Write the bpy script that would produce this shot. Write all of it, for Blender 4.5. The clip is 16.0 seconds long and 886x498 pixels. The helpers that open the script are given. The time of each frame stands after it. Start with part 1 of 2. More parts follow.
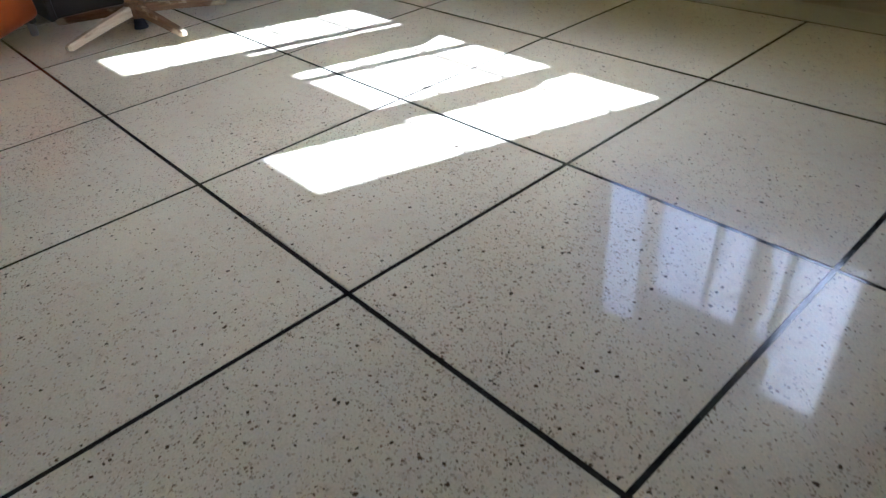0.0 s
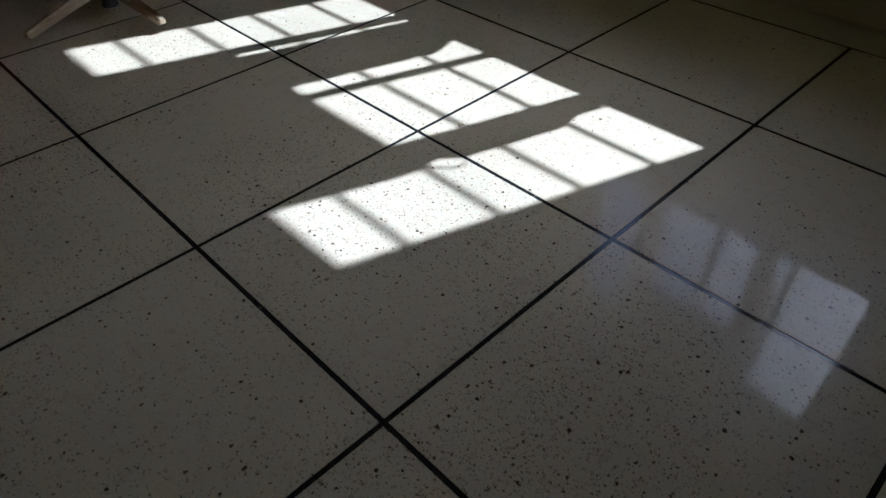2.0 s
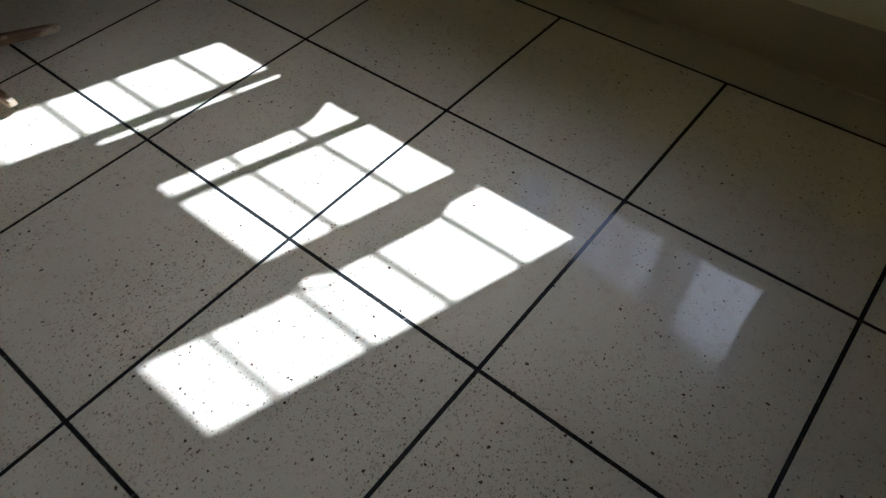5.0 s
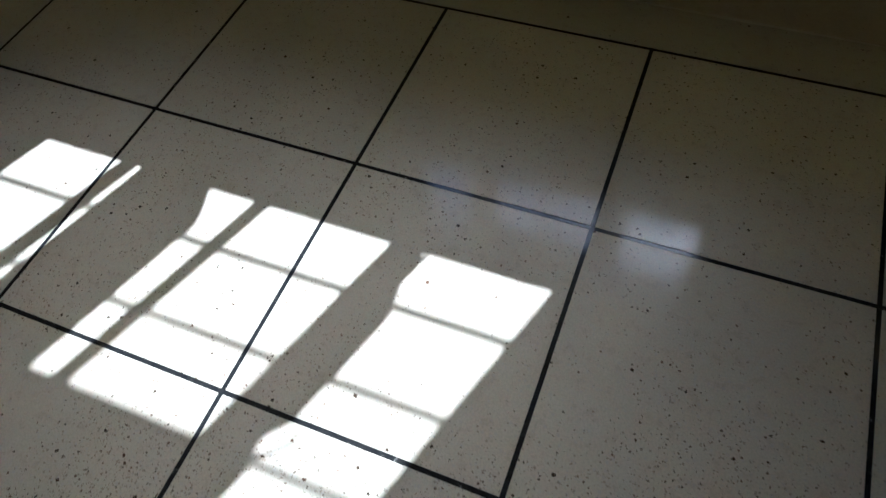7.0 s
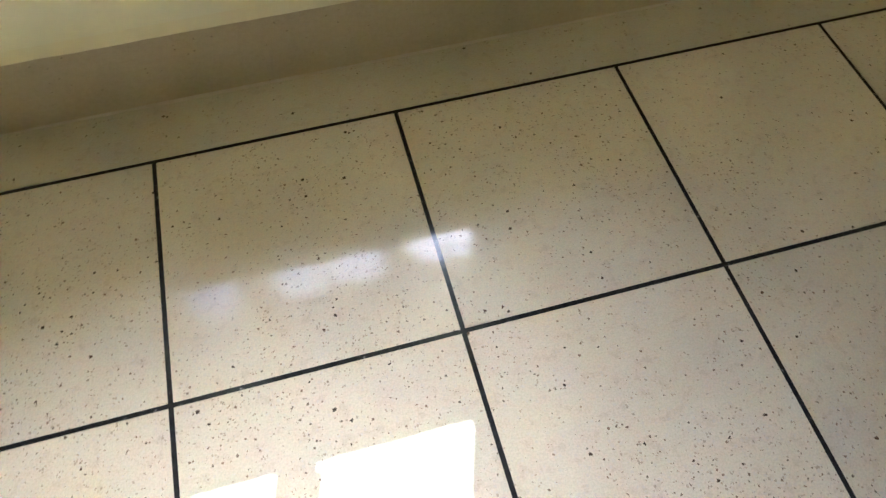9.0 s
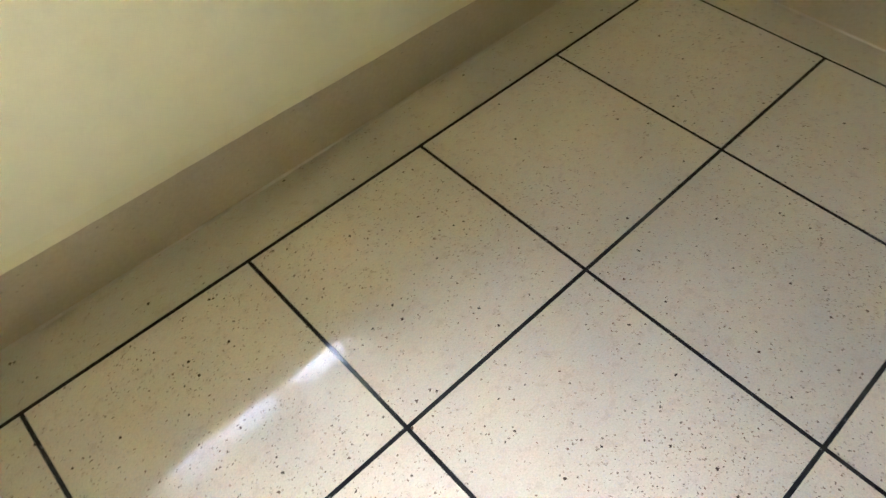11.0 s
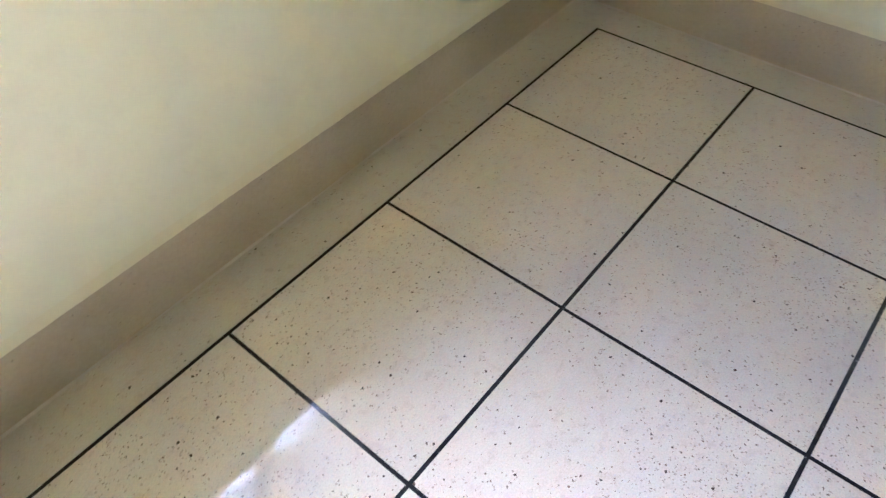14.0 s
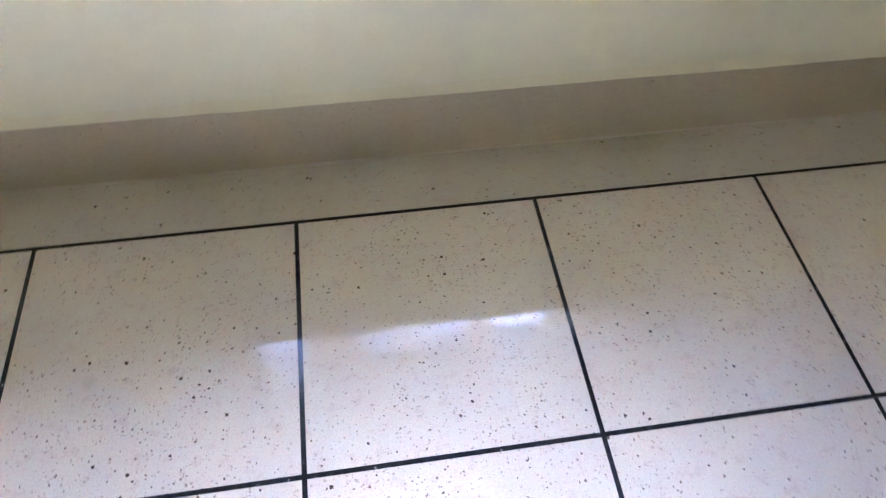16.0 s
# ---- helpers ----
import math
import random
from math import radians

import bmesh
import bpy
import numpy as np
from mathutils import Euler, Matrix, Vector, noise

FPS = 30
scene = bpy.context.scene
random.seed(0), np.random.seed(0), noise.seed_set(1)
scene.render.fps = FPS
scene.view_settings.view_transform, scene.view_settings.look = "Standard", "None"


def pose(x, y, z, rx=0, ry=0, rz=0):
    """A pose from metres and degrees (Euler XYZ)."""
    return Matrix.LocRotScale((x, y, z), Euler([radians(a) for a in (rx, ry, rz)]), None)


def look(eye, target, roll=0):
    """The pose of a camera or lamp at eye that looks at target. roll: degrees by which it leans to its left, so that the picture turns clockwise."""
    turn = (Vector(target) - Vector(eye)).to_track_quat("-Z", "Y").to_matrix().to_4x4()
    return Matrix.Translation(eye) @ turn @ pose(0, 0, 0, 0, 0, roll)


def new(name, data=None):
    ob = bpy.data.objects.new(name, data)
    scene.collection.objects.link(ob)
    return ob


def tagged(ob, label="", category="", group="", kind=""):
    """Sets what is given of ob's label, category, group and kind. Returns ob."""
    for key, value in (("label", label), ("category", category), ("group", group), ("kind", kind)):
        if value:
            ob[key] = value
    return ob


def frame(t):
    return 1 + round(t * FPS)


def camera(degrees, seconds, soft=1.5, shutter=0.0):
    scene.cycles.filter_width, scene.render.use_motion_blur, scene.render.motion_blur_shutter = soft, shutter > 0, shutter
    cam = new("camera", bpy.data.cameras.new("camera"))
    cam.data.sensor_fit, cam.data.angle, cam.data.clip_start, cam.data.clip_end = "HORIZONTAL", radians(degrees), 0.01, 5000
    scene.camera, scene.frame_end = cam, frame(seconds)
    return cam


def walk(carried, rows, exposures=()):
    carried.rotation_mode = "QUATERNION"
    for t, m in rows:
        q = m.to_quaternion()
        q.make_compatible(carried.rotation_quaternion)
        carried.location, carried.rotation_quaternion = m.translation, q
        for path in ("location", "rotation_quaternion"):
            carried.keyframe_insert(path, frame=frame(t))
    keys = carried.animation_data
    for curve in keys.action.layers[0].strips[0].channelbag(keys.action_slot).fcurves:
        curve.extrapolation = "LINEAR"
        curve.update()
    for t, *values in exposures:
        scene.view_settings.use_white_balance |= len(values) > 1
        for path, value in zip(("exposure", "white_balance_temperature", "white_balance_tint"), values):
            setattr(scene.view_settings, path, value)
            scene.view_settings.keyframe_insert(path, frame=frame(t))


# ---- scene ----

cam = camera(67.12, 16.0, soft=1.35, shutter=0.3)
ROWS = [
    (0.0, -0.9585, -2.3626, 0.7696, 53.986, 3.911, 46.963),
    (0.5, -1.0835, -2.3192, 0.7515, 55.502, 1.153, 48.277),
    (1.0, -1.1791, -2.2847, 0.7291, 53.082, 0.842, 48.806),
    (1.5, -1.2322, -2.2590, 0.7924, 51.749, 0.646, 45.901),
    (2.0, -1.2899, -2.2404, 0.9269, 47.938, 0.593, 45.525),
    (2.5, -1.3152, -2.2003, 1.0633, 46.611, 0.957, 46.169),
    (3.0, -1.3032, -2.1680, 1.1207, 45.222, 0.320, 42.149),
    (3.2, -1.2924, -2.1448, 1.1639, 44.983, 0.717, 41.614),
    (5.3, -1.4419, -1.7607, 1.2906, 37.942, 0.812, 37.580),
    (5.5, -1.5114, -1.7134, 1.2834, 37.158, 0.606, 31.828),
    (6.0, -1.6244, -1.6376, 1.2833, 36.022, 1.945, 24.457),
    (6.5, -1.6795, -1.5922, 1.2803, 34.545, 2.216, 22.689),
    (7.0, -1.7192, -1.5119, 1.2713, 32.600, 3.862, 21.667),
    (7.5, -1.7622, -1.3724, 1.2660, 32.754, 5.764, 20.743),
    (8.0, -1.8097, -1.2893, 1.2647, 31.199, 3.450, 11.360),
    (8.1, -1.8303, -1.2432, 1.2688, 29.858, 3.290, 7.691),
    (10.3, -2.0668, -1.1143, 1.3149, 34.245, 0.526, -32.815),
    (10.5, -2.0706, -1.1303, 1.3375, 35.095, 2.520, -35.610),
    (11.0, -2.0964, -1.1108, 1.3790, 37.025, 1.663, -43.134),
    (11.5, -2.1137, -1.0507, 1.4105, 38.581, 1.356, -52.808),
    (12.0, -2.1298, -1.0066, 1.4186, 40.982, 1.636, -58.555),
    (12.5, -2.1309, -1.0008, 1.4190, 41.615, 2.127, -60.735),
    (13.0, -2.1111, -1.0179, 1.4204, 42.453, 2.130, -61.582),
    (13.5, -2.1214, -1.0374, 1.4172, 42.021, 1.890, -58.220),
    (14.0, -2.1457, -1.0691, 1.4239, 40.567, 1.883, -50.081),
    (14.5, -2.1569, -1.1319, 1.4086, 39.897, 1.729, -40.141),
    (15.0, -2.1931, -1.1585, 1.3998, 39.608, 1.339, -31.703),
    (15.5, -2.2350, -1.1320, 1.3739, 38.233, 1.160, -21.796),
    (16.0, -2.2245, -1.0282, 1.3172, 34.823, -1.476, -8.567),
]
EXPOSURES = [
    (0.0, 3.58, 4610, 13), (0.5, 2.79, 4610, 12), (1.0, 2.49, 4610, 12), (1.5, 2.11, 4610, 12), (2.0, 1.19, 4710, 13),
    (2.5, 0.51, 4700, 15), (3.2, 1.19, 4730, 15), (5.3, 1.99, 4660, 12), (6.5, 2.12, 4610, 11), (7.5, 2.02, 4660, 12),
    (8.1, 3.86, 4850, 13), (10.3, 4.82, 4810, 16), (11.5, 5.12, 4710, 16), (12.5, 5.41, 4530, 19), (13.5, 5.37, 4420, 24),
    (14.5, 5.19, 4260, 28), (16.0, 5.01, 4170, 31),
]
walk(cam, [(t, pose(x, y, z, rx, ry, rz)) for t, x, y, z, rx, ry, rz in ROWS], EXPOSURES)

# ---- light ----
SUN_WAY = Vector((-0.335, -1.0, -0.976))
sun_data = bpy.data.lights.new("sun", "SUN")
sun_data.energy, sun_data.angle, sun_data.color = 4.0, radians(0.5), (1.0, 0.95, 0.83)
sun = new("sun", sun_data)
sun.matrix_world = look((2.0, 6.0, 6.0), Vector((2.0, 6.0, 6.0)) + SUN_WAY)
world = bpy.data.worlds.new("sky")
scene.world = world
world.use_nodes = True
wn = world.node_tree
sky = wn.nodes.new("ShaderNodeTexSky")
sky.sky_type, sky.sun_disc = "NISHITA", False
sky.sun_elevation, sky.sun_rotation = radians(42.8), radians(18.5)
sky.air_density, sky.dust_density = 0.85, 4.5
wn.links.new(sky.outputs["Color"], wn.nodes["Background"].inputs["Color"])
wn.nodes["Background"].inputs["Strength"].default_value = 0.15


# ---- materials ----
def material(name, rough=0.6, metal=0.0):
    m = bpy.data.materials.new(name)
    m.use_nodes = True
    b = m.node_tree.nodes["Principled BSDF"]
    b.inputs["Roughness"].default_value, b.inputs["Metallic"].default_value = rough, metal
    return m, m.node_tree, b


def node(nt, kind, **values):
    n = nt.nodes.new(kind)
    for k, v in values.items():
        n.inputs[k.replace("_", " ")].default_value = v
    return n


def where(nt, scale=(1, 1, 1), local=False):
    """World place, or the object's own, scaled."""
    src = nt.nodes.new("ShaderNodeTexCoord" if local else "ShaderNodeNewGeometry")
    mp = nt.nodes.new("ShaderNodeMapping")
    mp.inputs["Scale"].default_value = scale
    nt.links.new(src.outputs["Object" if local else "Position"], mp.inputs["Vector"])
    return mp.outputs["Vector"]


def noise_tex(nt, vec, scale, detail=4.0, rough=0.55):
    n = node(nt, "ShaderNodeTexNoise", Scale=scale, Detail=detail, Roughness=rough)
    nt.links.new(vec, n.inputs["Vector"])
    return n


def ramp(nt, fac, stops):
    r = nt.nodes.new("ShaderNodeValToRGB")
    e = r.color_ramp.elements
    while len(e) < len(stops):
        e.new(0.5)
    for el, (p, c) in zip(e, stops):
        el.position, el.color = p, (*c, 1) if len(c) == 3 else c
    nt.links.new(fac, r.inputs["Fac"])
    return r.outputs["Color"]


def mixed(nt, fac, a, b, blend="MIX"):
    m = nt.nodes.new("ShaderNodeMix")
    m.data_type, m.blend_type = "RGBA", blend
    for sock, v in ((m.inputs[0], fac), (m.inputs[6], a), (m.inputs[7], b)):
        if isinstance(v, (int, float)):
            sock.default_value = v
        elif isinstance(v, tuple):
            sock.default_value = (*v, 1)
        else:
            nt.links.new(v, sock)
    return m.outputs[2]


def sums(nt, op, a, b=0.0):
    m = nt.nodes.new("ShaderNodeMath")
    m.operation = op
    for sock, v in ((m.inputs[0], a), (m.inputs[1], b)):
        if isinstance(v, (int, float)):
            sock.default_value = v
        else:
            nt.links.new(v, sock)
    return m.outputs[0]


def bumped(nt, b, height, strength, dist):
    bp = node(nt, "ShaderNodeBump", Strength=strength, Distance=dist)
    nt.links.new(height, bp.inputs["Height"])
    nt.links.new(bp.outputs["Normal"], b.inputs["Normal"])


def chips(nt, vec, scale, lo, hi, share, spread=None):
    """Stone chips: irregular grains in a share of the cells. Gives their mask and a random colour."""
    v = node(nt, "ShaderNodeTexVoronoi", Scale=scale, Randomness=1.0)
    nt.links.new(vec, v.inputs["Vector"])
    sep = nt.nodes.new("ShaderNodeSeparateColor")
    nt.links.new(v.outputs["Color"], sep.inputs["Color"])
    size = nt.nodes.new("ShaderNodeMapRange")
    for k, x in (("From Min", 0.0), ("From Max", 1.0), ("To Min", lo), ("To Max", hi)):
        size.inputs[k].default_value = x
    nt.links.new(sep.outputs["Green"], size.inputs["Value"])
    inside = sums(nt, "LESS_THAN", v.outputs["Distance"], size.outputs["Result"])
    chosen = sums(nt, "LESS_THAN", sep.outputs["Red"], sums(nt, "MULTIPLY", spread, share) if spread else share)
    return sums(nt, "MULTIPLY", inside, chosen), sep.outputs["Blue"]


def terrazzo(name, base, rough, few=1.0, ior=1.5):
    m, nt, b = material(name, rough)
    p = where(nt)
    warp = noise_tex(nt, p, 210.0, 2.0)
    off = nt.nodes.new("ShaderNodeVectorMath")
    off.operation = "MULTIPLY_ADD"
    nt.links.new(warp.outputs["Color"], off.inputs[0])
    off.inputs[1].default_value = (0.0075, 0.0075, 0.0075)
    nt.links.new(p, off.inputs[2])
    q = off.outputs[0]
    blotch = noise_tex(nt, p, 2.2, 5.0)
    col = ramp(nt, blotch.outputs["Fac"], [(0.3, tuple(c * 0.93 for c in base)), (0.7, tuple(min(1, c * 1.06) for c in base))])
    grain = noise_tex(nt, p, 260.0, 3.0)
    col = mixed(nt, 0.45, col, ramp(nt, grain.outputs["Fac"], [(0.35, (0.72, 0.7, 0.66)), (0.6, (1, 1, 1))]), "MULTIPLY")
    # cloudy mix of cream, rosy and greyish cement
    mottle = noise_tex(nt, p, 34.0, 4.0, 0.6)
    col = mixed(nt, 0.7, col, ramp(nt, mottle.outputs["Fac"], [(0.34, (0.84, 0.80, 0.76)), (0.45, (1.0, 0.95, 0.92)), (0.54, (0.94, 0.96, 0.92)), (0.66, (1.0, 1.0, 1.0))]), "MULTIPLY")
    # the chips lie thick in some places and thin in others
    drift = noise_tex(nt, p, 1.7, 3.0)
    thick = nt.nodes.new("ShaderNodeMapRange")
    for k, x in (("From Min", 0.36), ("From Max", 0.64), ("To Min", 0.25), ("To Max", 1.9)):
        thick.inputs[k].default_value = x
    nt.links.new(drift.outputs["Fac"], thick.inputs["Value"])
    # and thicker away from the window wall
    apart = nt.nodes.new("ShaderNodeSeparateXYZ")
    nt.links.new(p, apart.inputs["Vector"])
    south = nt.nodes.new("ShaderNodeMapRange")
    for k, x in (("From Min", -0.9), ("From Max", -1.9), ("To Min", 0.45), ("To Max", 1.55)):
        south.inputs[k].default_value = x
    nt.links.new(apart.outputs["Y"], south.inputs["Value"])
    spread = sums(nt, "MULTIPLY", thick.outputs["Result"], south.outputs["Result"])
    # pale, then warm, then dark chips
    pale, tone = chips(nt, q, 110.0, 0.2, 0.42, 0.3 * few)
    col = mixed(nt, sums(nt, "MULTIPLY", pale, 0.45), col, ramp(nt, tone, [(0.0, (0.62, 0.59, 0.54)), (1.0, (0.50, 0.43, 0.35))]))
    warm, tone = chips(nt, q, 190.0, 0.14, 0.5, 0.28 * few, spread)
    col = mixed(nt, sums(nt, "MULTIPLY", warm, 0.58), col, ramp(nt, tone, [(0.0, (0.24, 0.13, 0.065)), (0.5, (0.20, 0.165, 0.125)), (1.0, (0.30, 0.19, 0.12))]))
    for scale, lo, hi, share, strength in ((168.0, 0.10, 0.48, 0.10, 0.82), (104.0, 0.14, 0.46, 0.03, 0.97)):
        dark, tone = chips(nt, q, scale, lo, hi, share * few, spread)
        col = mixed(nt, sums(nt, "MULTIPLY", dark, strength), col, ramp(nt, tone, [(0.0, (0.018, 0.012, 0.008)), (0.5, (0.075, 0.042, 0.021)), (1.0, (0.21, 0.095, 0.045))]))
    info = nt.nodes.new("ShaderNodeObjectInfo")
    tint = ramp(nt, info.outputs["Random"], [(0.0, (0.95, 0.95, 0.95)), (1.0, (1.0, 0.99, 0.975))])
    col = mixed(nt, 1.0, col, tint, "MULTIPLY")
    nt.links.new(col, b.inputs["Base Color"])
    smear = noise_tex(nt, p, 5.0, 5.0, 0.65)
    r = nt.nodes.new("ShaderNodeMapRange")
    for k, x in (("From Min", 0.3), ("From Max", 0.7), ("To Min", rough * 0.8), ("To Max", rough * 1.3)):
        r.inputs[k].default_value = x
    nt.links.new(smear.outputs["Fac"], r.inputs["Value"])
    # a thin wax polish mirrors sharply, the stone under it only softly
    nt.links.new(r.outputs["Result"], b.inputs["Coat Roughness"])
    b.inputs["Coat Weight"].default_value = 0.31
    b.inputs["Coat IOR"].default_value = 1.5
    b.inputs["Roughness"].default_value = 0.3
    wave = noise_tex(nt, p, 7.0, 2.0)
    bumped(nt, b, wave.outputs["Fac"], 0.05, 0.004)
    nt.links.new(b.inputs["Normal"].links[0].from_socket, b.inputs["Coat Normal"])
    b.inputs["IOR"].default_value = ior
    return m


FLOOR_STONE = terrazzo("polished_terrazzo", (0.685, 0.61, 0.465), 0.05, 1.0, 1.22)
BORDER_STONE = terrazzo("border_terrazzo", (0.59, 0.53, 0.375), 0.05, 0.3, 1.5)
m, nt, b = material("skirting_terrazzo", 0.3)
p = where(nt)
n1, n2, n3 = noise_tex(nt, p, 3.0, 4.0), noise_tex(nt, p, 70.0, 5.0, 0.7), noise_tex(nt, p, 420.0, 2.0)
col = ramp(nt, n1.outputs["Fac"], [(0.3, (0.51, 0.43, 0.26)), (0.7, (0.56, 0.475, 0.295))])
col = mixed(nt, 0.6, col, ramp(nt, n2.outputs["Fac"], [(0.3, (0.86, 0.83, 0.8)), (0.6, (1, 1, 1))]), "MULTIPLY")
col = mixed(nt, 0.3, col, ramp(nt, n3.outputs["Fac"], [(0.3, (0.7, 0.66, 0.6)), (0.55, (1, 1, 1))]), "MULTIPLY")
spots, tone = chips(nt, p, 120.0, 0.1, 0.35, 0.03)
col = mixed(nt, sums(nt, "MULTIPLY", spots, 0.6), col, (0.12, 0.09, 0.06))
# a rusty smear near the corner of the room
far = nt.nodes.new("ShaderNodeVectorMath")
far.operation = "DISTANCE"
nt.links.new(p, far.inputs[0])
far.inputs[1].default_value = (0.156, 0.154, 0.035)
smear = sums(nt, "ADD", far.outputs["Value"], sums(nt, "MULTIPLY", n2.outputs["Fac"], 0.04))
col = mixed(nt, ramp(nt, smear, [(0.03, (0.55, 0.55, 0.55)), (0.055, (0, 0, 0))]), col, (0.20, 0.075, 0.03))
nt.links.new(col, b.inputs["Base Color"])
bumped(nt, b, n2.outputs["Fac"], 0.08, 0.002)
SKIRT_STONE = m

m, nt, b = material("divider_strip", 0.09)
b.inputs["IOR"].default_value = 1.3
g = noise_tex(nt, where(nt), 60.0)
nt.links.new(ramp(nt, g.outputs["Fac"], [(0.3, (0.012, 0.012, 0.013)), (0.665, (0.026, 0.025, 0.023)), (0.72, (0.24, 0.22, 0.19))]), b.inputs["Base Color"])
STRIP = m


def painted(name, base, rough=0.55, bump=0.25):
    m, nt, b = material(name, rough)
    p = where(nt)
    big = noise_tex(nt, p, 1.6, 5.0)
    col = ramp(nt, big.outputs["Fac"], [(0.3, tuple(c * 0.94 for c in base)), (0.7, tuple(min(1, c * 1.04) for c in base))])
    scuff = noise_tex(nt, p, 14.0, 6.0, 0.7)
    col = mixed(nt, 0.5, col, ramp(nt, scuff.outputs["Fac"], [(0.3, (0.93, 0.91, 0.87)), (0.55, (1, 1, 1))]), "MULTIPLY")
    nt.links.new(col, b.inputs["Base Color"])
    roll = noise_tex(nt, p, 120.0, 3.0)
    bumped(nt, b, roll.outputs["Fac"], bump, 0.002)
    return m


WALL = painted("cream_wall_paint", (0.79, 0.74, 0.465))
# ceiling is unseen; its darker, warmer cream is set to shape the bounced light
CEILING = painted("cream_bounce_ceiling", (0.60, 0.52, 0.335))
PAINT_EDGE = painted("lapped_wall_paint", (0.78, 0.715, 0.42))
FILLET = painted("pale_cement", (0.57, 0.505, 0.36), 0.5, 0.4)
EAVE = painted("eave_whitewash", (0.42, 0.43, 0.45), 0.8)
STEEL = painted("window_paint", (0.06, 0.06, 0.06), 0.9, 0.1)
STEEL.node_tree.nodes["Principled BSDF"].inputs["Specular IOR Level"].default_value = 0.15
# the blue-grey stands in for skylight coming through the fanlight
BOARD = painted("skylight_tinted_board", (0.40, 0.43, 0.50), 0.5, 0.1)
CASTER = painted("caster_plastic", (0.10, 0.10, 0.10), 0.4, 0.1)
WHEEL = painted("wheel_plastic", (0.22, 0.21, 0.20), 0.35, 0.1)
DARK = painted("dark_seat_cloth", (0.03, 0.03, 0.035), 0.85, 0.4)
DESK = painted("dark_desk_wood", (0.035, 0.026, 0.02), 0.45, 0.2)
CORD = painted("cord", (0.20, 0.15, 0.10), 0.8, 0.2)

m, nt, b = material("orange_plastic", 0.42)
p = where(nt)
n1, n2 = noise_tex(nt, p, 6.0, 5.0), noise_tex(nt, p, 150.0, 2.0)
nt.links.new(ramp(nt, n1.outputs["Fac"], [(0.3, (0.44, 0.085, 0.01)), (0.7, (0.55, 0.12, 0.016))]), b.inputs["Base Color"])
bumped(nt, b, n2.outputs["Fac"], 0.15, 0.001)
ORANGE = m

def worn_wood(name, bare):
    """Brown wood under tan paint; bare: how far the paint is gone."""
    m, nt, b = material(name, 0.6)
    grainy = noise_tex(nt, where(nt, (3, 40, 40), True), 2.0, 6.0, 0.7)
    wood = ramp(nt, grainy.outputs["Fac"], [(0.3, (0.10, 0.055, 0.026)), (0.7, (0.24, 0.135, 0.065))])
    worn = noise_tex(nt, where(nt, (5, 12, 12), True), 1.0, 6.0, 0.6)
    paint = ramp(nt, worn.outputs["Fac"], [(bare, (0, 0, 0)), (bare + 0.07, (1, 1, 1))])
    tan = ramp(nt, grainy.outputs["Fac"], [(0.3, (0.36, 0.27, 0.17)), (0.7, (0.52, 0.42, 0.28))])
    nt.links.new(mixed(nt, paint, wood, tan), b.inputs["Base Color"])
    bumped(nt, b, worn.outputs["Fac"], 0.4, 0.004)
    return m


WOOD = worn_wood("worn_brown_wood", 0.54)
PALE_WOOD = worn_wood("tan_painted_wood", 0.36)

m, nt, b = material("curtain_cloth", 0.32)
weave = noise_tex(nt, where(nt, (1, 1, 1), True), 400.0, 2.0)
folds = noise_tex(nt, where(nt, (1, 1, 1), True), 9.0, 4.0)
nt.links.new(ramp(nt, folds.outputs["Fac"], [(0.3, (0.42, 0.35, 0.27)), (0.7, (0.54, 0.46, 0.36))]), b.inputs["Base Color"])
bumped(nt, b, weave.outputs["Fac"], 0.06, 0.001)
thin = nt.nodes.new("ShaderNodeBsdfTranslucent")
b.inputs["Specular IOR Level"].default_value = 1.0
b.inputs["IOR"].default_value = 1.7
thin.inputs["Color"].default_value = (0.50, 0.38, 0.24, 1)
both = nt.nodes.new("ShaderNodeMixShader")
both.inputs["Fac"].default_value = 0.22
nt.links.new(b.outputs["BSDF"], both.inputs[1])
nt.links.new(thin.outputs["BSDF"], both.inputs[2])
nt.links.new(both.outputs["Shader"], nt.nodes["Material Output"].inputs["Surface"])
CLOTH = m

m, nt, b = material("window_glass", 0.02)
clear = nt.nodes.new("ShaderNodeBsdfTransparent")
clear.inputs["Color"].default_value = (0.97, 0.98, 0.97, 1)
gloss = nt.nodes.new("ShaderNodeBsdfGlossy")
gloss.inputs["Roughness"].default_value = 0.02
both = nt.nodes.new("ShaderNodeMixShader")
both.inputs["Fac"].default_value = 0.06
nt.links.new(clear.outputs["BSDF"], both.inputs[1])
nt.links.new(gloss.outputs["BSDF"], both.inputs[2])
nt.links.new(both.outputs["Shader"], nt.nodes["Material Output"].inputs["Surface"])
GLASS = m

m, nt, b = material("dry_ground", 0.9)
g = noise_tex(nt, where(nt), 1.5, 8.0, 0.65)
nt.links.new(ramp(nt, g.outputs["Fac"], [(0.3, (0.34, 0.335, 0.32)), (0.7, (0.44, 0.435, 0.42))]), b.inputs["Base Color"])
bumped(nt, b, g.outputs["Fac"], 0.5, 0.05)
SOIL = m


# ---- mesh helpers ----
def part(name, bm, mat, parent=None, label=""):
    """One mesh object, from a bmesh that it uses up."""
    bmesh.ops.recalc_face_normals(bm, faces=bm.faces)
    me = bpy.data.meshes.new(name)
    bm.to_mesh(me)
    bm.free()
    me.materials.append(mat)
    ob = new(name, me)
    ob.parent = parent
    if label:
        tagged(ob, label)
    return ob


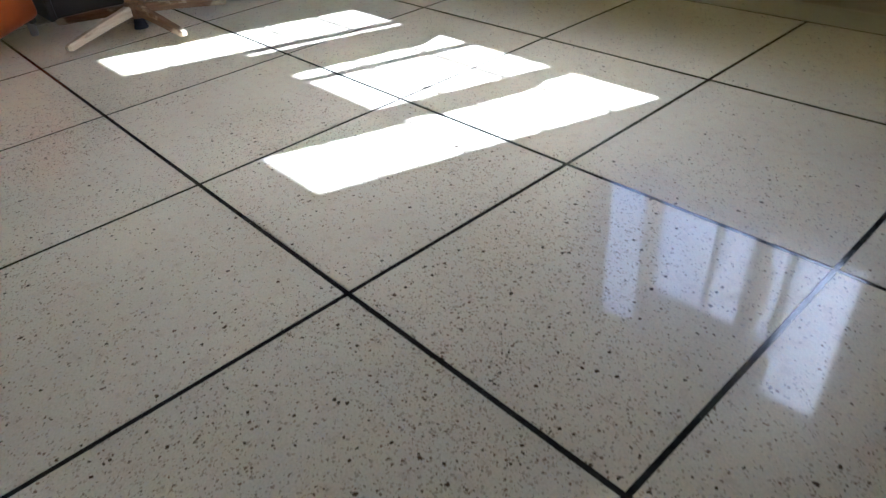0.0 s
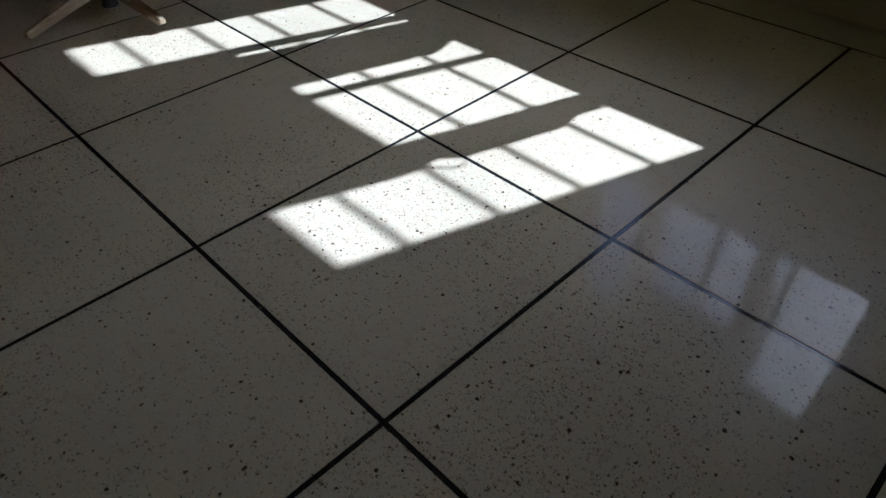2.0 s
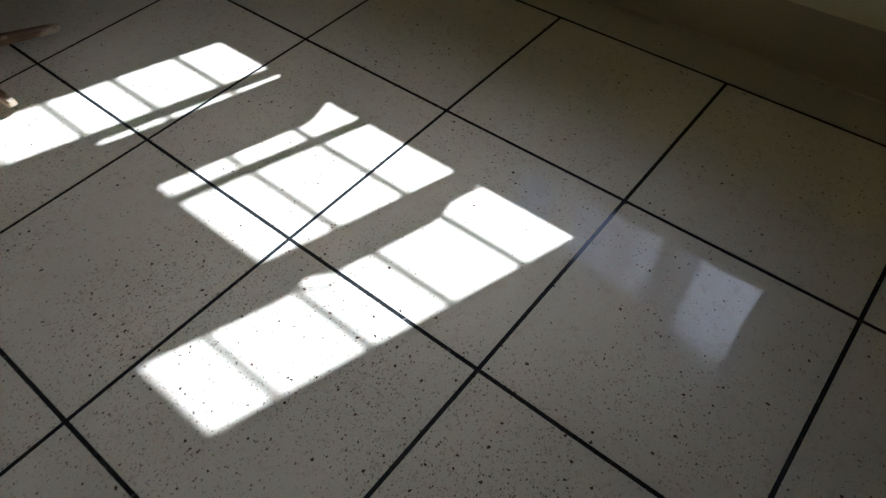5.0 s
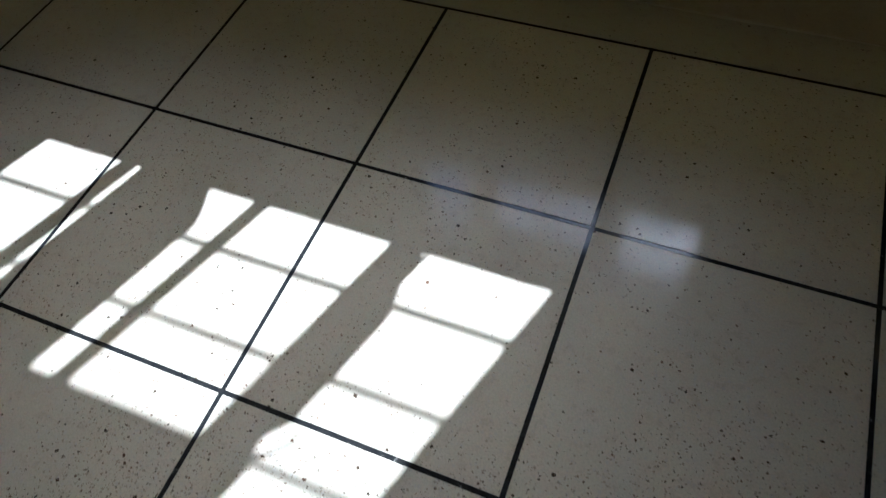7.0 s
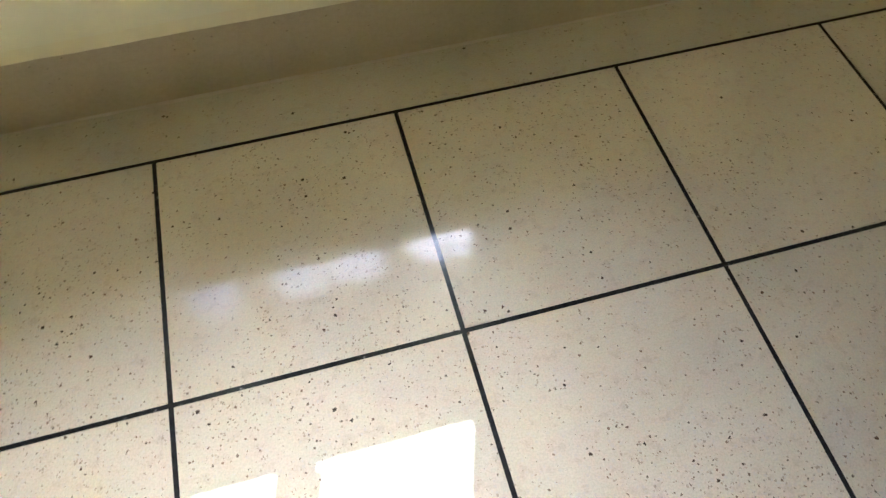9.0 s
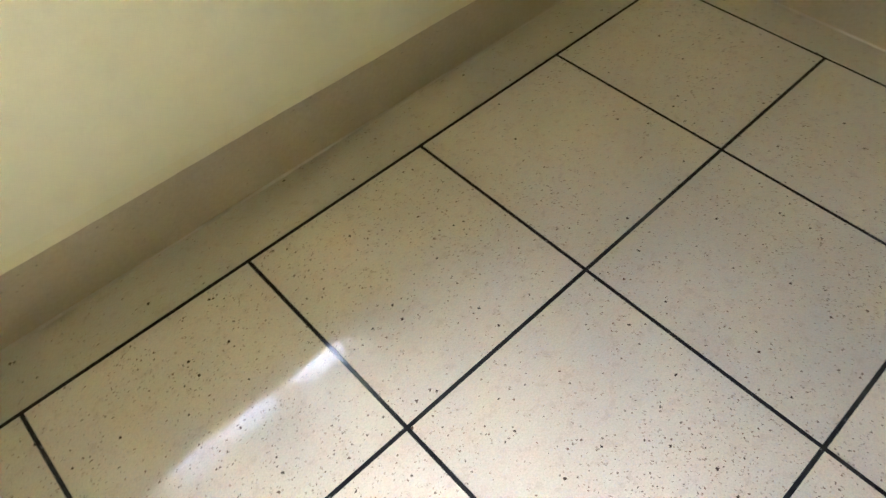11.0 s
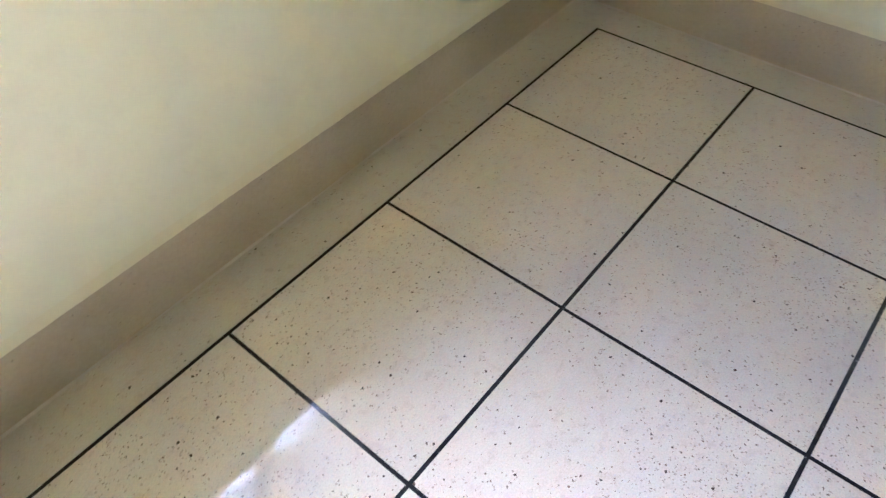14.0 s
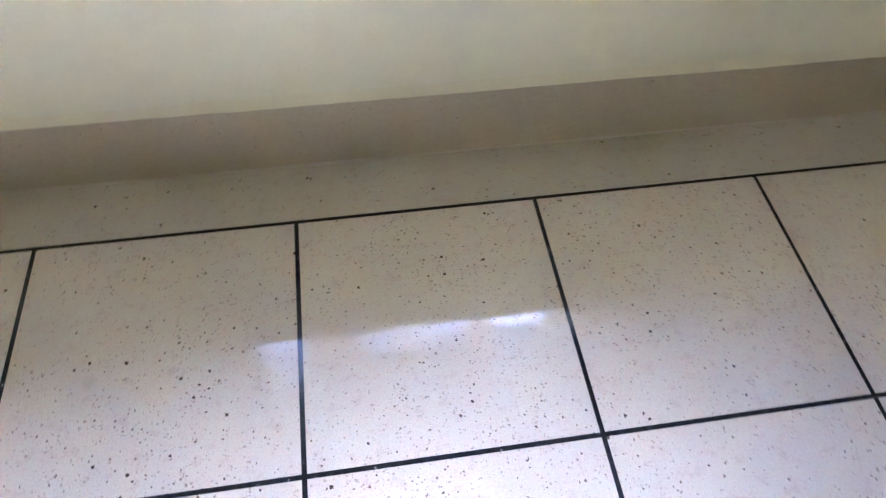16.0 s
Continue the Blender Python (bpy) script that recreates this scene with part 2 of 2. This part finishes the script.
def block(lo, hi, bevel=0.0, bm=None, segments=2):
    """A box between two corners, with rounded edges."""
    own = bmesh.new()
    bmesh.ops.create_cube(own, size=1.0)
    for v in own.verts:
        v.co = Vector([l + (h - l) * (c + 0.5) for l, h, c in zip(lo, hi, v.co)])
    if bevel:
        bmesh.ops.bevel(own, geom=own.edges[:], offset=bevel, segments=segments, affect="EDGES", profile=0.5)
    if bm is None:
        return own
    me = bpy.data.meshes.new("tmp")
    own.to_mesh(me)
    own.free()
    bm.from_mesh(me)
    bpy.data.meshes.remove(me)
    return bm


def lathe(profile, steps=24, bm=None):
    """A turned solid round z from (radius, z) pairs."""
    bm = bm or bmesh.new()
    rings = [[bm.verts.new((r * math.cos(2 * math.pi * i / steps), r * math.sin(2 * math.pi * i / steps), z)) for i in range(steps)] for r, z in profile]
    for a, c in zip(rings, rings[1:]):
        for i in range(steps):
            bm.faces.new((a[i], a[(i + 1) % steps], c[(i + 1) % steps], c[i]))
    bm.faces.new(rings[0][::-1])
    bm.faces.new(rings[-1])
    return bm


def smooth(ob):
    for f in ob.data.polygons:
        f.use_smooth = True
    return ob


def swept(outline, start, end):
    """A profile of (away, up) pairs carried from start to end; away is to the left of the way."""
    bm = bmesh.new()
    way = (Vector(end) - Vector(start)).normalized()
    side = Vector((-way.y, way.x, 0))
    ends = [[bm.verts.new(Vector(p) + side * a + Vector((0, 0, u))) for a, u in outline] for p in (start, end)]
    n = len(outline)
    for i in range(n):
        bm.faces.new((ends[0][i], ends[0][(i + 1) % n], ends[1][(i + 1) % n], ends[1][i]))
    bm.faces.new(ends[0][::-1])
    bm.faces.new(ends[1])
    return bm


# ---- the plan (one floor panel is 0.6 m wide) ----
NORTH, EAST, WEST, SOUTH = 0.192, 0.162, -6.2, -5.6     # inner faces of the walls
OUTER = 0.545                                            # outer face of the window wall
TOP = 2.9
LINES_X = [-0.0096, -0.5991, -1.2021, -1.8, -2.4, -3.0102, -3.6193, -4.2223, -4.8253, -5.4283, -6.0313]
LINES_Y = [-0.0, -0.6222, -1.2555, -1.8868, -2.5168, -3.1468, -3.7768, -4.4068, -5.0368]
PLANE = 0.48                                             # middle of the steel frame
WIN_L, WIN_R, SILL, HEAD = -2.95, -1.385, 0.975, 2.2

# floor: a dark bed that shows between the panels as divider strips
floor = tagged(part("floor", block((WEST - 0.1, SOUTH - 0.1, -0.12), (EAST + 0.1, NORTH + 0.1, -0.0012)), STRIP),
               "cream terrazzo floor with black divider strips", "floor", kind="structure")

ground = tagged(part("ground", block((-300, -300, -0.6), (300, 300, -0.25)), SOIL), "dry bare ground outside the building", "ground", kind="structure")


def wall(name, boxes, label):
    bm = bmesh.new()
    for lo, hi in boxes:
        block(lo, hi, 0.0, bm)
    return tagged(part(name, bm, WALL), label, "wall", kind="structure")


north = wall("wall_north", [((WEST - 0.3, NORTH, -0.2), (WIN_L, OUTER, TOP)), ((WIN_R, NORTH, -0.2), (EAST + 0.3, OUTER, TOP)), ((WIN_R - 0.03, NORTH, SILL), (WIN_R, PLANE - 0.05, HEAD)),
                    ((WIN_L, NORTH, -0.2), (WIN_R, OUTER, SILL)), ((WIN_L, NORTH, HEAD), (WIN_R, OUTER, TOP))],
     "cream painted wall with a deep window opening")
east = wall("wall_east", [((EAST, SOUTH - 0.3, -0.2), (EAST + 0.3, NORTH, TOP))], "plain cream painted wall")
wall("wall_west", [((WEST - 0.3, SOUTH - 0.3, -0.2), (WEST, NORTH, TOP))], "plain cream painted wall")
wall("wall_south", [((WEST, SOUTH - 0.3, -0.2), (EAST, SOUTH, TOP))], "plain cream painted wall")
tagged(part("ceiling", block((WEST - 0.3, SOUTH - 0.3, TOP + 0.002), (EAST + 0.3, OUTER, TOP + 0.15)), CEILING), "unseen cream ceiling, toned to set the bounced light", "ceiling", kind="structure")
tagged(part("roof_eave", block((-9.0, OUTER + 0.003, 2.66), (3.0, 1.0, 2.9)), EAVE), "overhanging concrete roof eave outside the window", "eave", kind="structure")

# skirting: almost flush with the plaster above, a crisp foot with a thin worn arris
SK = 0.204
OUTLINE = [(0, 0.0), (0.009, 0.0), (0.008, 0.003), (0.0065, 0.005), (0.006, 0.02), (0.0028, SK - 0.01), (0.0024, SK - 0.001), (0.002, SK), (0, SK)]


def foot_line(start, end, parent):
    """A pale cement fillet of uneven width where skirting and floor meet."""
    bm = bmesh.new()
    start, end = Vector(start), Vector(end)
    way = end - start
    side = Vector((-way.y, way.x, 0)).normalized()
    steps = int(way.length / 0.015)
    rows = []
    for i in range(steps + 1):
        s = i * 0.015
        w = 0.0028 + 0.0045 * noise.noise(Vector((s * 2.6, 7, start.x))) + 0.003 * noise.noise(Vector((s * 17.0, 1, 0)))
        w = max(0.0003, w)
        rows.append([bm.verts.new(start + way * (i / steps) + side * a + Vector((0, 0, z))) for a, z in ((0.005, 0.0002), (0.009 + w, 0.0002), (0.0088 + w * 0.6, 0.0018), (0.0078, 0.0035 + w * 0.4), (0.005, 0.004))])
    for p, q in zip(rows, rows[1:]):
        for k in range(5):
            bm.faces.new((p[k], p[(k + 1) % 5], q[(k + 1) % 5], q[k]))
    bm.faces.new(rows[0][::-1])
    bm.faces.new(rows[-1])
    return part("joint_fillet", bm, FILLET, parent, "pale cement line at the foot of the skirting")


for name, a, e in (("baseboard_north", (EAST, NORTH, 0), (WEST, NORTH, 0)), ("baseboard_east", (EAST, SOUTH, 0), (EAST, NORTH, 0)),
                   ("baseboard_west", (WEST, NORTH, 0), (WEST, SOUTH, 0)), ("baseboard_south", (WEST, SOUTH, 0), (EAST, SOUTH, 0))):
    board = tagged(part(name, swept(OUTLINE, a, e), SKIRT_STONE), "tan terrazzo skirting along the wall foot", "baseboard", kind="structure")
    if name in ("baseboard_north", "baseboard_east"):
        foot_line(a, e, board)


def paint_edge(start, end, parent):
    """The wall paint's wavering lower edge, lapped over the top of the skirting."""
    bm = bmesh.new()
    start, end = Vector(start), Vector(end)
    way = end - start
    side = Vector((-way.y, way.x, 0)).normalized()
    steps = int(way.length / 0.02)
    rows = []
    for i in range(steps + 1):
        p = start + way * (i / steps)
        s = i * 0.02
        low = SK - 0.004 + 0.0032 * noise.noise(Vector((s * 3.1, 0, start.y))) + 0.0022 * noise.noise(Vector((s * 13.0, 4, 0)))
        rows.append([bm.verts.new(p + side * a + Vector((0, 0, z))) for a, z in ((0.0006, low), (0.0028, low), (0.0032, low + 0.0008), (0.0026, SK + 0.001), (0.0004, SK + 0.03))])
    for p, q in zip(rows, rows[1:]):
        for k in range(5):
            bm.faces.new((p[k], p[(k + 1) % 5], q[(k + 1) % 5], q[k]))
    bm.faces.new(rows[0][::-1])
    bm.faces.new(rows[-1])
    return part("paint_edge", bm, PAINT_EDGE, parent, "uneven yellowed lower edge of the wall paint")


paint_edge((EAST, NORTH, 0), (WEST, NORTH, 0), north)
paint_edge((EAST, SOUTH, 0), (EAST, NORTH, 0), east)

# ---- window ----
JAMBS = [(-2.875, 0.15), (-2.53, 0.045), (-2.13, 0.034), (-1.76, 0.04), (-1.393, 0.016)]
BARS = [1.20, 1.404, 1.597, 1.795, 2.003]
window = tagged(new("window_1"), "steel casement window with four bays and glazing bars", "window", kind="structure")
for lo, hi in (((WIN_L, PLANE - 0.02, SILL), (WIN_R, PLANE + 0.02, SILL + 0.035)), ((WIN_L, PLANE - 0.02, HEAD - 0.03), (WIN_R, PLANE + 0.02, HEAD))):
    part("rail", block(lo, hi, 0.004), STEEL, window)
for x, w in JAMBS:
    part("mullion", block((x - w / 2, PLANE - 0.019, SILL + 0.035), (x + w / 2, PLANE + 0.019, HEAD - 0.03), 0.004), STEEL, window)
for (xa, wa), (xb, wb) in zip(JAMBS, JAMBS[1:]):
    lo, hi = xa + wa / 2, xb - wb / 2
    for z in BARS:
        part("glazing_bar", block((lo, PLANE - 0.006, z - 0.006), (hi, PLANE + 0.006, z + 0.006), 0.002), STEEL, window)
    middle = -2.5 < (lo + hi) / 2 < -1.8
    if middle:
        part("skylight_tinted_board", block((lo, PLANE - 0.006, 1.806), (hi, PLANE + 0.006, HEAD - 0.03)), BOARD, window, "opaque fanlight board, coloured blue-grey for skylight")
    levels = [SILL + 0.035] + BARS + [HEAD - 0.03]
    for za, zb in zip(levels, levels[1:]):
        if middle and za > 1.7:
            continue
        pane = part("pane", block((lo, PLANE - 0.002, za + 0.006), (hi, PLANE + 0.002, zb - 0.006)), GLASS, window)
        pane.visible_shadow = False
tagged(part("window_sill", block((WIN_L - 0.0, NORTH - 0.004, SILL - 0.02), (WIN_R - 0.032, PLANE - 0.022, SILL + 0.003), 0.003), WALL),
       "cream painted window sill with a rounded nose", "sill", kind="structure")


def curtain(a, e, low, top, foot, waves, depth, tied=0.6, waist=0.0):
    """A gathered cloth from a to e, hanging from top to low, drawn in below the tie at foot."""
    bm = bmesh.new()
    a, e = Vector((*a, 0)), Vector((*e, 0))
    way = e - a
    side = Vector((-way.y, way.x, 0)).normalized()
    cols, rows = waves * 10, 60
    grid = []
    for j in range(rows + 1):
        z = low + (top - low) * j / rows
        t = min(1.0, max(0.0, (z - foot) / 0.07))
        tight = tied + (1 - tied) * t
        tight *= 1 - waist * math.exp(-(((z - 1.472) / 0.04) ** 2))
        line = []
        for i in range(cols + 1):
            u = i / cols
            turn = 2 * math.pi * waves * u + 0.5 * math.sin(5 * z)
            s = u - 1.06 / (4 * math.pi * waves) * math.sin(2 * turn)    # folds with flanks that stand square to the window
            x = 1 - (1 - s) * tight
            d = depth * math.sin(turn) * (0.8 + 0.2 * math.sin(9 * z + 4 * u))
            line.append(bm.verts.new(e + (a - e) * x + side * d + Vector((0, 0, z))))
        grid.append(line)
    for p, q in zip(grid, grid[1:]):
        for i in range(cols):
            bm.faces.new((p[i], p[i + 1], q[i + 1], q[i]))
    bmesh.ops.solidify(bm, geom=bm.faces[:], thickness=0.003)
    return bm


c1 = smooth(part("curtain", curtain((-1.868, 0.215), (-1.743, 0.215), 0.985, HEAD - 0.01, 1.087, 2, -0.036, 0.7, 0.22), CLOTH))
tagged(c1, "gathered brown curtain hanging between two window bays", "curtain", group="window curtains")
bm = bmesh.new()
ring = []
for i in range(36):
    a = 2 * math.pi * i / 36
    c, r = Vector((0.062 * math.cos(a), 0.038 * math.sin(a), 0.012 * math.cos(a))), Vector((math.cos(a), math.sin(a), 0))
    ring.append([bm.verts.new(c + r * 0.005 * math.cos(k * math.pi / 4) + Vector((0, 0, 0.005 * math.sin(k * math.pi / 4)))) for k in range(8)])
for a, c in zip(ring, ring[1:] + ring[:1]):
    for k in range(8):
        bm.faces.new((a[k], a[(k + 1) % 8], c[(k + 1) % 8], c[k]))
bmesh.ops.translate(bm, vec=(-1.803, 0.215, 1.417), verts=bm.verts)
smooth(part("tieback", bm, CORD, c1, "thin cord tieback"))
bm = bmesh.new()
rings = []
for i in range(25):
    u = i / 24
    c = Vector((-1.760 + 0.052 * math.sin(math.pi * u ** 1.2), 0.215 - 0.006 * math.sin(math.pi * u), 1.535 - 0.118 * u))
    rings.append([bm.verts.new(c + Vector((0.0042 * math.cos(k * math.pi / 4), 0.0042 * math.sin(k * math.pi / 4), 0.0015 * math.cos(k * math.pi / 4)))) for k in range(8)])
for a, c in zip(rings, rings[1:]):
    for k in range(8):
        bm.faces.new((a[k], a[(k + 1) % 8], c[(k + 1) % 8], c[k]))
bm.faces.new(rings[0])
bm.faces.new(rings[-1])
smooth(part("cord_loop", bm, CORD, c1, "slack loop of the tieback cord"))
c2 = smooth(part("curtain", curtain((-2.50, 0.44), (-2.31, 0.20), 1.0, HEAD - 0.01, 1.02, 6, 0.010, 0.62), CLOTH))
tagged(c2, "gathered brown curtain pushed to one side of the window", "curtain", group="window curtains")


# ---- things ----
def pedestal_chair():
    """A wooden swivel base with five legs round a turned post, under a round seat."""
    root = tagged(new("swivel_chair"), "swivel chair with a worn five-legged wooden base", "chair")
    root.location = (-3.775, -1.455, 0)
    hub = smooth(part("hub", lathe([(0.026, 0.042), (0.038, 0.046), (0.043, 0.065), (0.041, 0.095), (0.033, 0.106)]), WOOD, root))
    part("post", lathe([(0.032, 0.10), (0.03, 0.12), (0.029, 0.2), (0.029, 0.42)]), WOOD, root)
    smooth(part("seat", lathe([(0.05, 0.415), (0.2, 0.42), (0.22, 0.435), (0.22, 0.465), (0.2, 0.485), (0.05, 0.49)], 32), DARK, root, "dark cushioned round seat"))
    for k in range(5):
        bm = bmesh.new()
        # a beam that thins and sinks towards its tip
        rows = [(0.03, 0.018, 0.058, 0.095), (0.15, 0.016, 0.047, 0.079), (0.26, 0.0145, 0.034, 0.061), (0.34, 0.013, 0.024, 0.048), (0.348, 0.010, 0.028, 0.044)]
        rings = [[bm.verts.new((x, s * w, z)) for s, z in ((-1, lo), (1, lo), (1.0, hi - 0.008), (0.7, hi), (-0.7, hi), (-1.0, hi - 0.008))] for x, w, lo, hi in rows]
        for p, q in zip(rings, rings[1:]):
            for i in range(6):
                bm.faces.new((p[i], p[(i + 1) % 6], q[(i + 1) % 6], q[i]))
        bm.faces.new(rings[0])
        bm.faces.new(rings[-1])
        leg = part("leg", bm, PALE_WOOD if k == 0 else WOOD, root)
        leg.rotation_euler.z = radians(-67 + 72 * k)
        part("leg_tip", block((0.3475, -0.0095, 0.028), (0.3505, 0.0095, 0.0435), 0.001), PALE_WOOD, leg, "pale bare end grain")
    # added support, not seen; black so it merges with the shade under the hub
    part("foot", lathe([(0.026, 0.0), (0.028, 0.003), (0.026, 0.01), (0.022, 0.02), (0.02, 0.044)]), DARK, root, "unseen round foot added under the hub, black like the shade there")
    return root


pedestal_chair()


def desk():
    """A dark desk with a modesty panel and two side panels, added behind the chair to darken the corner."""
    root = tagged(new("desk"), "dark brown desk added behind the swivel chair to darken the corner", "desk")
    root.location = (-4.44, -0.93, 0)
    part("desktop", block((-0.42, -0.78, 0.715), (0.42, 0.78, 0.745), 0.004), DESK, root)
    part("side_panel", block((-0.38, -0.74, 0.0), (0.24, -0.715, 0.713), 0.002), DESK, root)
    part("side_panel", block((-0.38, 0.715, 0.0), (0.24, 0.74, 0.713), 0.002), DESK, root)
    part("modesty_panel", block((0.222, -0.713, 0.0), (0.24, 0.713, 0.713), 0.002), DESK, root)
    return root


desk()


def orange_bin():
    root = tagged(new("storage_bin"), "orange plastic storage bin on small casters", "bin")
    root.matrix_world = pose(-4.035, -2.02, 0, 0, 0, -43.8)
    bm = block((-0.225, -0.2, 0.064), (0.225, 0.2, 0.50), 0.035, segments=4)
    for v in bm.verts:
        k = 1.0 - 0.1 * (v.co.z - 0.06) / 0.56
        v.co.x, v.co.y = v.co.x * k, v.co.y * k
    smooth(part("body", bm, ORANGE, root))
    for x, y in ((-0.185, 0.16), (0.185, 0.16), (-0.185, -0.16), (0.185, -0.16)):
        c = part("caster", block((x - 0.016, y - 0.02, 0.05), (x + 0.016, y + 0.02, 0.072), 0.004), CASTER, root)
        bm = lathe([(0.016, -0.015), (0.026, -0.014), (0.03, -0.009), (0.03, 0.009), (0.026, 0.014), (0.016, 0.015)], 20)
        bmesh.ops.transform(bm, matrix=pose(x, y, 0.0302, 90, 0, 30), verts=bm.verts)
        smooth(part("wheel", bm, WHEEL, c, "cloudy grey plastic wheel"))
    return root


orange_bin()

# ---- floor panels ----
GAP = 0.0105
panel_meshes = {}


def panel(x0, x1, y0, y1, name="panel", stone=None):
    key = (round(x1 - x0, 4), round(y1 - y0, 4))
    if key not in panel_meshes:
        bm = bmesh.new()
        w, d, e = key[0] / 2 - GAP / 2, key[1] / 2 - GAP / 2, 0.0006
        rings = [[bm.verts.new((sx * (w - i), sy * (d - i), z)) for sx, sy in ((-1, -1), (1, -1), (1, 1), (-1, 1))] for i, z in ((0, -0.006), (0, -e * 0.5), (e, 0))]
        for p, q in zip(rings, rings[1:]):
            for i in range(4):
                bm.faces.new((p[i], p[(i + 1) % 4], q[(i + 1) % 4], q[i]))
        bm.faces.new(rings[-1])
        me = bpy.data.meshes.new(name)
        bm.to_mesh(me)
        bm.free()
        me.materials.append(stone or FLOOR_STONE)
        panel_meshes[key] = me
    ob = new(name, panel_meshes[key])
    ob.location = ((x0 + x1) / 2, (y0 + y1) / 2, 0)
    ob.parent = floor
    return ob


for xa, xb in zip(LINES_X, LINES_X[1:]):
    for ya, yb in zip(LINES_Y, LINES_Y[1:]):
        panel(xb, xa, yb, ya)
panel(LINES_X[-1], EAST + 0.05, 0.0, NORTH + 0.05, "border_slab", BORDER_STONE)
panel(LINES_X[0], EAST + 0.05, LINES_Y[-1], 0.0 + GAP, "border_slab", BORDER_STONE)
panel(WEST - 0.05, LINES_X[-1], LINES_Y[-1], NORTH + 0.05, "border_slab", BORDER_STONE)
panel(WEST - 0.05, EAST + 0.05, SOUTH - 0.05, LINES_Y[-1], "border_slab", BORDER_STONE)
